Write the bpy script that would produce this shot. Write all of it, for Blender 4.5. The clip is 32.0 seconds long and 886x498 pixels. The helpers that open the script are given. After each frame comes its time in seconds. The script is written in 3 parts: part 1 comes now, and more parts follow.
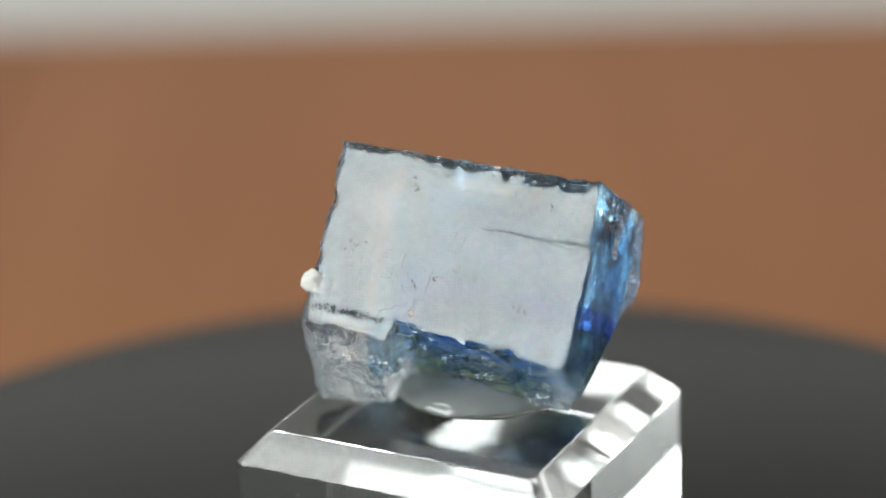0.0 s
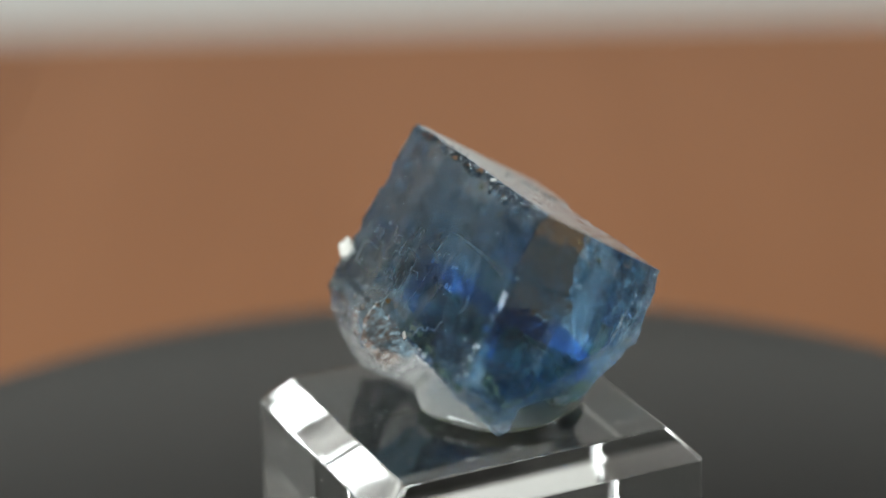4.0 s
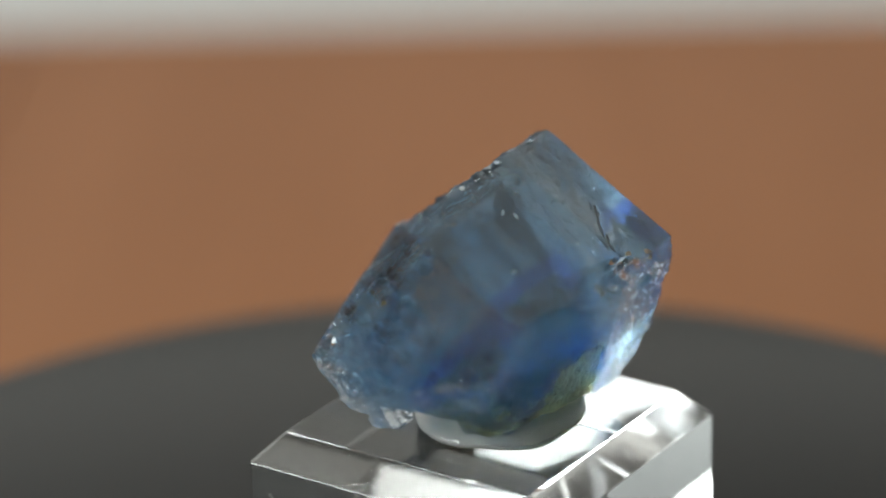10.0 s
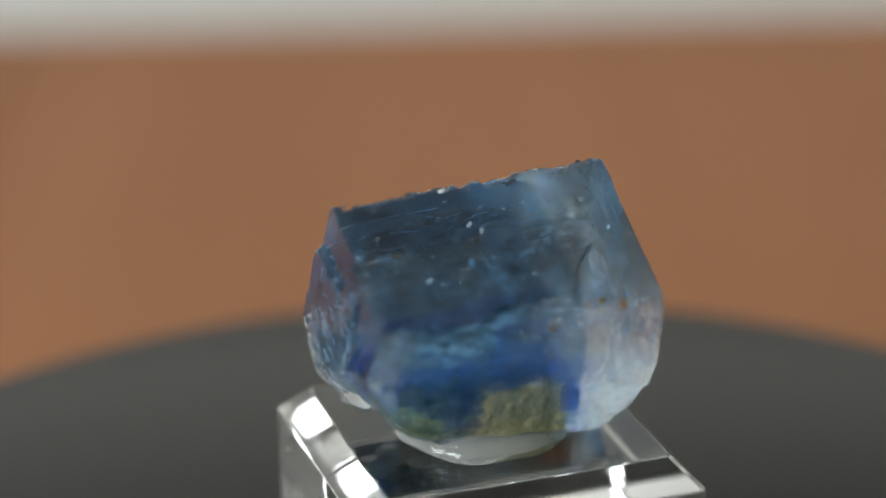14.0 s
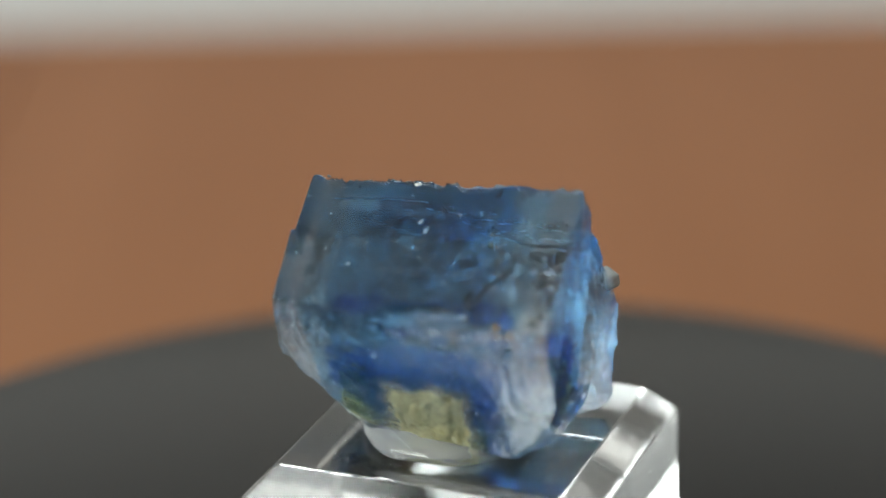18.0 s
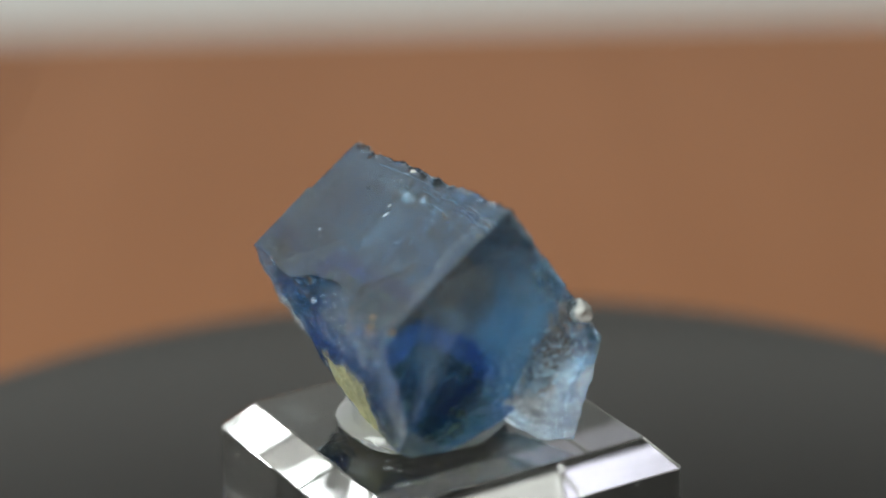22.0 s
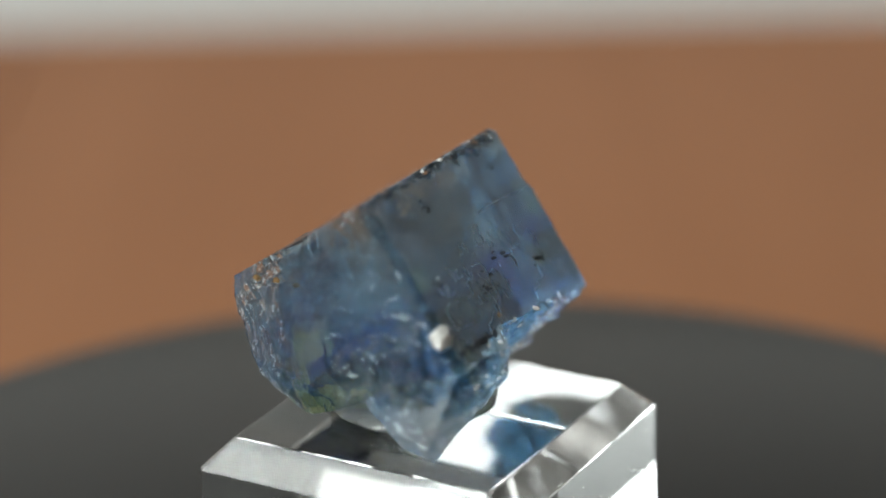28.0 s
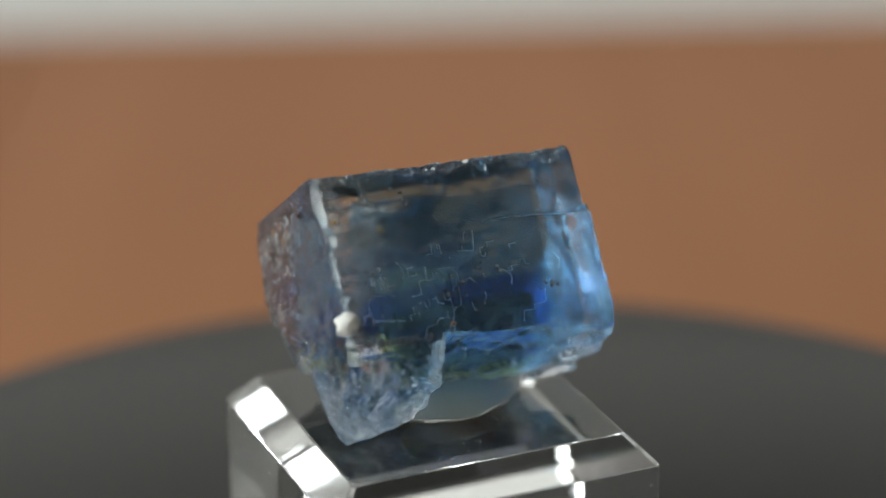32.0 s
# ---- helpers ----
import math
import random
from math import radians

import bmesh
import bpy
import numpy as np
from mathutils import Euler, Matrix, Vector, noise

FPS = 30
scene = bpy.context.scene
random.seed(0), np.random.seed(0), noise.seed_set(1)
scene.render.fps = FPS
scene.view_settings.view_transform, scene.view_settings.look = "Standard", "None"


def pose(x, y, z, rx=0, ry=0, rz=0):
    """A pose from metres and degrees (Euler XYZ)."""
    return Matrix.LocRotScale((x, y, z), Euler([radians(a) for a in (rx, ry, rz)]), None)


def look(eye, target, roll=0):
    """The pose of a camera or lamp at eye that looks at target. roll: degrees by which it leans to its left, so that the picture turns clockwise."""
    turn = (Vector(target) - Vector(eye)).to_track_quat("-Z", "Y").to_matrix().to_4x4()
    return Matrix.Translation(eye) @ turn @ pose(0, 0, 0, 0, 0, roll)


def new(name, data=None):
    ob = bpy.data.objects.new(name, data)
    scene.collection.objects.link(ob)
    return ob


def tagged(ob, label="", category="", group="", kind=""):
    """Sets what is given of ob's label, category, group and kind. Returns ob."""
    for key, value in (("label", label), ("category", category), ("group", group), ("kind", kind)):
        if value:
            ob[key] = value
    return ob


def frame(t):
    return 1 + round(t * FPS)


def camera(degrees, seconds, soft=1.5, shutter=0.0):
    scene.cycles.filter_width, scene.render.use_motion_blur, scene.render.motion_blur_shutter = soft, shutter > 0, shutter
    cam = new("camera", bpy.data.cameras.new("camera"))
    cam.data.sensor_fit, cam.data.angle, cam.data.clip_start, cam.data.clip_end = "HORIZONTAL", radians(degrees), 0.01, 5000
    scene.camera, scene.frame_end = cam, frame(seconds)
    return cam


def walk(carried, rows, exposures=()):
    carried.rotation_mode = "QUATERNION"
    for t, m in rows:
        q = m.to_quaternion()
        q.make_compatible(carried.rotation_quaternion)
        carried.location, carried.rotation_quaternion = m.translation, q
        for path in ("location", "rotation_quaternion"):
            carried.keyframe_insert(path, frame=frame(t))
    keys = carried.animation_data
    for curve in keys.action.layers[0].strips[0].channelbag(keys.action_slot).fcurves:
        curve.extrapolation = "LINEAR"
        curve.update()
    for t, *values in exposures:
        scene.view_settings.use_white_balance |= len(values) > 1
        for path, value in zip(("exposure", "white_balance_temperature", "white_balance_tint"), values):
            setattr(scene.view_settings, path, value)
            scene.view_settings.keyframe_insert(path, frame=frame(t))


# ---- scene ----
cam = camera(17.755, 32.0)

# lens with shallow focus on the near side of the crystal
cam.data.dof.use_dof = True
cam.data.dof.focus_distance = 0.261
cam.data.dof.aperture_fstop = 10.0

# light goes round many times inside the clear block
scene.cycles.max_bounces, scene.cycles.glossy_bounces, scene.cycles.transmission_bounces, scene.cycles.transparent_max_bounces = 24, 18, 24, 32

DESK = 0.75                 # desk top above the floor
PLATTER = DESK + 0.035      # top of the turntable's platter
TOP = PLATTER + 0.0213       # top of the clear block
MM = 0.001

EYE = (-0.00118, -0.24398, TOP + 0.11184)
TILT = radians(21.348)
AIM = (EYE[0], EYE[1] + math.cos(TILT), EYE[2] - math.sin(TILT))
walk(cam, [(0.0, look(EYE, AIM, -1.41)), (32.0, look(EYE, AIM, -1.41))])


# ---- light ----
world = bpy.data.worlds.new("world")
scene.world = world
world.use_nodes = True
world.node_tree.nodes["Background"].inputs[0].default_value = (0.6, 0.65, 0.7, 1)
world.node_tree.nodes["Background"].inputs[1].default_value = 0.3

lamp = bpy.data.lights.new("window_light", "AREA")
lamp.shape, lamp.size, lamp.size_y = "RECTANGLE", 1.08, 1.44
lamp.color = (0.925, 1.0, 0.975)
lamp.energy = 10.1 * math.pi * 1.08 * 1.44
window_light = new("window_light", lamp)
window_light.matrix_world = look((-1.02, -0.74, TOP + 0.81), (0.0, -0.74, TOP + 0.81))


# ---- materials ----
def material(name):
    m = bpy.data.materials.new(name)
    m.use_nodes = True
    tree = m.node_tree
    return m, tree, tree.nodes["Principled BSDF"]


def node(tree, kind, **sockets):
    n = tree.nodes.new(kind)
    for key, value in sockets.items():
        n.inputs[key.replace("_", " ")].default_value = value
    return n


def coords(tree, kind="Object", scale=(1, 1, 1)):
    c = tree.nodes.new("ShaderNodeTexCoord")
    m = tree.nodes.new("ShaderNodeMapping")
    m.inputs["Scale"].default_value = scale
    tree.links.new(c.outputs[kind], m.inputs["Vector"])
    return m.outputs[0]


def noise_tex(tree, vec, scale, detail=4.0, rough=0.55, distortion=0.0):
    n = node(tree, "ShaderNodeTexNoise", Scale=scale, Detail=detail, Roughness=rough, Distortion=distortion)
    tree.links.new(vec, n.inputs["Vector"])
    return n.outputs[0]


def ramp(tree, fac, stops):
    r = tree.nodes.new("ShaderNodeValToRGB")
    e = r.color_ramp.elements
    while len(e) < len(stops):
        e.new(0.5)
    for el, (pos, col) in zip(e, stops):
        el.position = pos
        el.color = (*col, 1) if len(col) == 3 else col
    tree.links.new(fac, r.inputs[0])
    return r.outputs[0]


def bump(tree, height, strength, distance, target, normal=None):
    b = node(tree, "ShaderNodeBump", Strength=strength, Distance=distance)
    tree.links.new(height, b.inputs["Height"])
    if normal is not None:
        tree.links.new(normal, b.inputs["Normal"])
    if target is not None:
        tree.links.new(b.outputs[0], target)
    return b.outputs[0]


def dot(tree, vec, n):
    d = tree.nodes.new("ShaderNodeVectorMath")
    d.operation = "DOT_PRODUCT"
    d.inputs[1].default_value = n
    tree.links.new(vec, d.inputs[0])
    return d.outputs["Value"]


def remap(tree, value, a, b, c=0.0, d=1.0):
    r = node(tree, "ShaderNodeMapRange")
    r.inputs[1].default_value, r.inputs[2].default_value, r.inputs[3].default_value, r.inputs[4].default_value = a, b, c, d
    tree.links.new(value, r.inputs[0])
    return r.outputs[0]


def maths(tree, op, a, b):
    m = tree.nodes.new("ShaderNodeMath")
    m.operation = op
    for k, v in enumerate((a, b)):
        if isinstance(v, (int, float)):
            m.inputs[k].default_value = v
        else:
            tree.links.new(v, m.inputs[k])
    return m.outputs[0]


def plain(name, colour, rough=0.6, vary=0.12, scale=8.0, relief=0.0, metal=0.0):
    m, tree, bsdf = material(name)
    vec = coords(tree)
    a = noise_tex(tree, vec, scale, 6)
    lo = tuple(c * (1 - vary) for c in colour)
    hi = tuple(min(1, c * (1 + vary)) for c in colour)
    tree.links.new(ramp(tree, a, [(0.3, lo), (0.7, hi)]), bsdf.inputs["Base Color"])
    bsdf.inputs["Roughness"].default_value = rough
    bsdf.inputs["Metallic"].default_value = metal
    if relief:
        bump(tree, noise_tex(tree, vec, scale * 9, 5), 0.5, relief, bsdf.inputs["Normal"])
    return m


PAINT = plain("wall_paint", (0.37, 0.36, 0.345), 0.85, 0.04, 3.0, 0.001)
WHITE_PAINT = plain("white_wall_paint", (0.87, 0.85, 0.83), 0.85, 0.03, 3.0, 0.001)
FLOORING = plain("floor_boards", (0.28, 0.20, 0.14), 0.5, 0.2, 5.0, 0.001)
FRAME_PAINT = plain("window_paint", (0.78, 0.78, 0.76), 0.4, 0.04, 6.0)
PLATTER_MAT = plain("black_plastic", (0.007, 0.0068, 0.0064), 0.24, 0.12, 60.0, 0.00001)
PLATTER_MAT.node_tree.nodes["Principled BSDF"].inputs["Specular IOR Level"].default_value = 0.09
PLATTER_MAT.node_tree.nodes["Principled BSDF"].inputs["Specular Tint"].default_value = (0.42, 0.42, 0.40, 1)
FOOT_MAT = plain("dark_plastic", (0.03, 0.03, 0.03), 0.45, 0.1, 40.0)


def wood(name, light, dark):
    m, tree, bsdf = material(name)
    vec = coords(tree, "Object", (9, 1.2, 9))
    a = noise_tex(tree, vec, 3.0, 8, 0.6, 1.2)
    tone = maths(tree, "ADD", maths(tree, "MULTIPLY", a, 0.6), maths(tree, "MULTIPLY", noise_tex(tree, coords(tree), 6.0, 3), 0.4))
    tree.links.new(ramp(tree, tone, [(0.3, dark), (0.7, light)]), bsdf.inputs["Base Color"])
    bsdf.inputs["Roughness"].default_value = 0.6
    bsdf.inputs["Specular IOR Level"].default_value = 0.28
    bump(tree, a, 0.3, 0.0004, bsdf.inputs["Normal"])
    return m


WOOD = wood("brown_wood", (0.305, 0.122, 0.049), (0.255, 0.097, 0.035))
# right-hand planks: redder tone, with the light's falloff to the right painted in
WOOD_DIMMED = wood("brown_wood_dimmed", (0.152, 0.056, 0.022), (0.120, 0.042, 0.016))


def clear(name, colour, ior, rough, relief=0.0, scale=400.0):
    m, tree, bsdf = material(name)
    bsdf.inputs["Base Color"].default_value = (*colour, 1)
    bsdf.inputs["Transmission Weight"].default_value = 1.0
    bsdf.inputs["IOR"].default_value = ior
    bsdf.inputs["Roughness"].default_value = rough
    if relief:
        bump(tree, noise_tex(tree, coords(tree), scale, 5), 0.4, relief, bsdf.inputs["Normal"])
    return m


ACRYLIC = clear("clear_acrylic", (0.985, 0.995, 0.99), 1.49, 0.0)


def polish(m):
    tree = m.node_tree
    bsdf = tree.nodes["Principled BSDF"]
    soft = noise_tex(tree, coords(tree), 140.0, 2)
    marks = noise_tex(tree, coords(tree, "Object", (1.0, 9.0, 3.0)), 500.0, 4, 0.7)
    n1 = bump(tree, soft, 0.06, 0.0002, None)
    bump(tree, ramp(tree, marks, [(0.66, (0, 0, 0)), (0.70, (1, 1, 1))]), 0.10, 0.00003, bsdf.inputs["Normal"], n1)


polish(ACRYLIC)
GEL = clear("clear_putty", (0.985, 0.985, 0.98), 1.47, 0.02, 0.0003, 260.0)
GEL.node_tree.nodes["Principled BSDF"].inputs["Transmission Weight"].default_value = 0.86


def fluorite(name, is_broken):
    """Clear blue mineral, zoned: colourless at one end, olive round its core, indigo about that, deeper blue towards the top."""
    m, tree, bsdf = material(name)
    vec = coords(tree)
    wide = noise_tex(tree, vec, 130.0, 4, 0.6)
    fine = noise_tex(tree, vec, 3600.0, 5, 0.6)
    level = maths(tree, "ADD", remap(tree, dot(tree, vec, (0.2, 0, 1.0)), 0.004, 0.022), maths(tree, "MULTIPLY", wide, 0.5))
    colour = ramp(tree, level, [(0.25, (0.90, 0.94, 0.97)), (0.55, (0.76, 0.85, 0.90)), (0.95, (0.64, 0.76, 0.82))])
    milk = ramp(tree, level, [(0.3, (0.68, 0.77, 0.85)), (0.9, (0.36, 0.50, 0.62))])
    # the old olive core is cut open at the back, square with an indigo rim
    side = maths(tree, "ABSOLUTE", maths(tree, "SUBTRACT", dot(tree, vec, (0, 1, 0)), 0.0010), 0.0)
    core = maths(tree, "MAXIMUM", side, maths(tree, "SUBTRACT", dot(tree, vec, (0.1, 0, 1)), 0.0054))
    core = maths(tree, "ADD", core, maths(tree, "MULTIPLY", maths(tree, "SUBTRACT", noise_tex(tree, vec, 420.0, 6, 0.7), 0.5), 0.0040))
    at_back = remap(tree, dot(tree, vec, (1, 0, 0)), 0.0050, 0.0075)
    olive = maths(tree, "MULTIPLY", remap(tree, core, 0.0034, 0.0052, 1.0, 0.0), at_back)
    indigo = maths(tree, "MULTIPLY", maths(tree, "MULTIPLY", remap(tree, core, 0.0056, 0.0072, 1.0, 0.0), at_back), 0.9)
    chipped_end = remap(tree, dot(tree, vec, (0.89, 0.34, -0.29)), 0.0118, 0.0140)
    bare = maths(tree, "MAXIMUM", maths(tree, "MAXIMUM", chipped_end, remap(tree, dot(tree, vec, (0.0, 1.0, 0.0)), -0.0085, -0.0115)), remap(tree, dot(tree, vec, (-0.35, 0.6, -0.8)), 0.001, 0.006))
    scoop = tree.nodes.new("ShaderNodeVectorMath")
    scoop.operation = "DISTANCE"
    scoop.inputs[1].default_value = (0.0150, 0.0045, 0.0135)
    tree.links.new(vec, scoop.inputs[0])
    bare = maths(tree, "MAXIMUM", bare, remap(tree, scoop.outputs["Value"], 0.0035, 0.0065, 1.0, 0.0))
    if not is_broken:
        bare = maths(tree, "MULTIPLY", bare, 0.2)

    def over(base, fac, top):
        x = tree.nodes.new("ShaderNodeMix")
        x.data_type = "RGBA"
        tree.links.new(fac, x.inputs[0])
        tree.links.new(base, x.inputs[6])
        x.inputs[7].default_value = (*top, 1)
        return x.outputs[2]

    colour = over(over(over(colour, bare, (0.95, 0.96, 0.96)), indigo, (0.42, 0.52, 0.90)), olive, (0.86, 0.82, 0.50))
    milk = over(over(over(milk, bare, (0.80, 0.82, 0.84)), indigo, (0.10, 0.17, 0.55)), olive, (0.80, 0.75, 0.42))
    tree.links.new(colour, bsdf.inputs["Base Color"])
    bsdf.inputs["Transmission Weight"].default_value = 1.0
    bsdf.inputs["IOR"].default_value = 1.434
    if is_broken:
        tree.links.new(remap(tree, noise_tex(tree, vec, 420.0, 4), 0.35, 0.7, 0.0, 0.07), bsdf.inputs["Roughness"])
        flow = coords(tree, "Object", (1.0, 1.0, 0.35))
        crisp = maths(tree, "ADD", maths(tree, "MULTIPLY", bare, 1.3), 0.5)
        chips = node(tree, "ShaderNodeTexVoronoi", Scale=520.0)
        tree.links.new(flow, chips.inputs["Vector"])
        n0 = bump(tree, maths(tree, "MULTIPLY", chips.outputs["Distance"], crisp), 0.4, 0.0003, None)
        n1 = bump(tree, maths(tree, "MULTIPLY", noise_tex(tree, flow, 900.0, 6, 0.65, 1.5), crisp), 0.7, 0.00025, None, n0)
        bump(tree, fine, 0.3, 0.00006, bsdf.inputs["Normal"], n1)
        haze = remap(tree, noise_tex(tree, vec, 330.0, 6, 0.7, 0.8), 0.45, 0.78, 0.0, 0.24)
    else:
        # the two upper faces are etched and shine; the ends are clear
        bright_face = remap(tree, dot(tree, vec, (-0.835, -0.012, 0.55)), 0.0100, 0.0106, 0.06, 1.0)
        etched = maths(tree, "MAXIMUM", bright_face, remap(tree, dot(tree, vec, (0.55, -0.04, 0.834)), 0.0203, 0.0210, 0.06, 1.0))
        tree.links.new(maths(tree, "MULTIPLY", etched, remap(tree, noise_tex(tree, vec, 420.0, 7, 0.75), 0.35, 0.65, 0.27, 0.52)), bsdf.inputs["Coat Weight"])
        bsdf.inputs["Coat Roughness"].default_value = 0.06
        tree.links.new(maths(tree, "MULTIPLY", etched, 0.06), bsdf.inputs["Sheen Weight"])
        bsdf.inputs["Sheen Roughness"].default_value = 0.35
        bsdf.inputs["Sheen Tint"].default_value = (0.85, 0.94, 1.0, 1)
        tree.links.new(remap(tree, noise_tex(tree, vec, 700.0, 5, 0.7), 0.4, 0.7, 0.005, 0.05), bsdf.inputs["Roughness"])
        holes = ramp(tree, noise_tex(tree, vec, 900.0, 3, 0.6), [(0.36, (0, 0, 0)), (0.39, (1, 1, 1))])
        patchy = maths(tree, "MULTIPLY", fine, ramp(tree, noise_tex(tree, vec, 170.0, 2), [(0.47, (0.02, 0.02, 0.02)), (0.60, (1, 1, 1))]))
        patchy = maths(tree, "MULTIPLY", patchy, bright_face)
        n1 = bump(tree, maths(tree, "MULTIPLY", holes, bright_face), 0.35, 0.00007, None)
        relief = bump(tree, patchy, 0.6, 0.000035, bsdf.inputs["Normal"], n1)
        tree.links.new(relief, bsdf.inputs["Coat Normal"])
        haze = remap(tree, noise_tex(tree, vec, 260.0, 6, 0.65, 0.6), 0.50, 0.80, 0.0, 0.05)
    mix = tree.nodes.new("ShaderNodeMixShader")
    tree.links.new(maths(tree, "ADD", haze, maths(tree, "ADD", maths(tree, "MULTIPLY", olive, 0.38), maths(tree, "MULTIPLY", bare, 0.04 if is_broken else 0.0))), mix.inputs[0])
    tree.links.new(bsdf.outputs[0], mix.inputs[1])
    tree.links.new(milky(tree, milk), mix.inputs[2])
    tree.links.new(mix.outputs[0], tree.nodes["Material Output"].inputs["Surface"])
    return m


def milky(tree, colour):
    """Cloud inside a clear mineral: it throws light back and lets it through."""
    a = tree.nodes.new("ShaderNodeBsdfDiffuse")
    b = tree.nodes.new("ShaderNodeBsdfTranslucent")
    for n in (a, b):
        if isinstance(colour, tuple):
            n.inputs[0].default_value = (*colour, 1)
        else:
            tree.links.new(colour, n.inputs[0])
    mix = node(tree, "ShaderNodeMixShader", Fac=0.5)
    tree.links.new(a.outputs[0], mix.inputs[1])
    tree.links.new(b.outputs[0], mix.inputs[2])
    return mix.outputs[0]


def tint(name, colour, haze, haze_colour):
    """A coloured zone inside the clear mineral: it filters what passes, with a little cloud."""
    m, tree, bsdf = material(name)
    tree.nodes.remove(bsdf)
    out = tree.nodes["Material Output"]
    pass_ = node(tree, "ShaderNodeBsdfTransparent", Color=(*colour, 1))
    if not haze:
        tree.links.new(pass_.outputs[0], out.inputs["Surface"])
        return m
    mix = tree.nodes.new("ShaderNodeMixShader")
    fac = ramp(tree, noise_tex(tree, coords(tree), 350.0, 5), [(0.35, (haze * 0.3,) * 3), (0.7, (haze * 1.7,) * 3)])
    tree.links.new(fac, mix.inputs[0])
    tree.links.new(pass_.outputs[0], mix.inputs[1])
    tree.links.new(milky(tree, haze_colour), mix.inputs[2])
    tree.links.new(mix.outputs[0], out.inputs["Surface"])
    return m


FLUORITE = fluorite("blue_fluorite", False)
FLUORITE_BROKEN = fluorite("broken_fluorite", True)
BLUE_ZONE = tint("blue_depth", (0.69, 0.815, 0.89), 0.014, (0.47, 0.68, 0.86))
INDIGO_ZONE = tint("indigo_zone", (0.50, 0.64, 0.92), 0.02, (0.10, 0.20, 0.60))
YELLOW_ZONE = tint("olive_yellow_zone", (0.93, 0.90, 0.68), 0.30, (0.80, 0.75, 0.40))
CLOUD = tint("pale_cloud", (0.92, 0.96, 0.99), 0.12, (0.58, 0.74, 0.90))
VEIL = tint("milky_veil", (0.97, 0.98, 0.99), 0.12, (0.75, 0.80, 0.86))
# near black: the pits' missing reflection put into colour; the ridge crust is dark itself
PIT_MAT = plain("dark_crust_painted_pit", (0.045, 0.052, 0.06), 0.7, 0.3, 3000.0)
PIT_MAT.node_tree.nodes["Principled BSDF"].inputs["Specular IOR Level"].default_value = 0.1
CRACK_MAT = clear("etched_cleft", (0.62, 0.68, 0.72), 1.43, 0.55, 0.0001, 3000.0)
BEAD_MAT = plain("white_grain", (0.90, 0.89, 0.85), 0.12, 0.10, 900.0, 0.0003)
BEAD_MAT.node_tree.nodes["Principled BSDF"].inputs["Transmission Weight"].default_value = 0.3
FLECK_MAT = plain("pale_fleck", (0.72, 0.76, 0.78), 0.3, 0.15, 2000.0)
DUST_MAT = plain("pale_dust", (0.55, 0.54, 0.52), 0.8, 0.2, 2000.0)
RUST_MAT = plain("rusty_grain", (0.42, 0.20, 0.05), 0.6, 0.3, 2000.0)


# ---- mesh tools ----
def part(name, bm, mat, parent=None, label="", smooth=None):
    me = bpy.data.meshes.new(name)
    bm.to_mesh(me)
    bm.free()
    me.materials.append(mat)
    if smooth is not None:
        me.shade_smooth()
        me.set_sharp_from_angle(angle=radians(smooth))
    ob = new(name, me)
    if parent is not None:
        ob.parent = parent
    if label:
        ob["label"] = label
    return ob


def box_bm(x0, x1, y0, y1, z0, z1, bevel=0.0, segments=2):
    bm = bmesh.new()
    bmesh.ops.create_cube(bm, size=1.0)
    for v in bm.verts:
        v.co = Vector((x0 + (v.co.x + 0.5) * (x1 - x0), y0 + (v.co.y + 0.5) * (y1 - y0), z0 + (v.co.z + 0.5) * (z1 - z0)))
    if bevel:
        bmesh.ops.bevel(bm, geom=bm.edges[:], offset=bevel, segments=segments, affect="EDGES", profile=0.5)
    return bm


def lathe_bm(profile, steps=96):
    """A turned body from (radius, height) pairs, from the axis round to the axis."""
    bm = bmesh.new()
    rings = []
    for r, z in profile:
        if r == 0:
            rings.append([bm.verts.new((0, 0, z))])
        else:
            rings.append([bm.verts.new((r * math.cos(2 * math.pi * i / steps), r * math.sin(2 * math.pi * i / steps), z)) for i in range(steps)])
    for a, b in zip(rings, rings[1:]):
        for i in range(steps):
            j = (i + 1) % steps
            if len(a) == 1:
                bm.faces.new((a[0], b[j], b[i]))
            elif len(b) == 1:
                bm.faces.new((a[i], a[j], b[0]))
            else:
                bm.faces.new((a[i], a[j], b[j], b[i]))
    bmesh.ops.recalc_face_normals(bm, faces=bm.faces[:])
    return bm


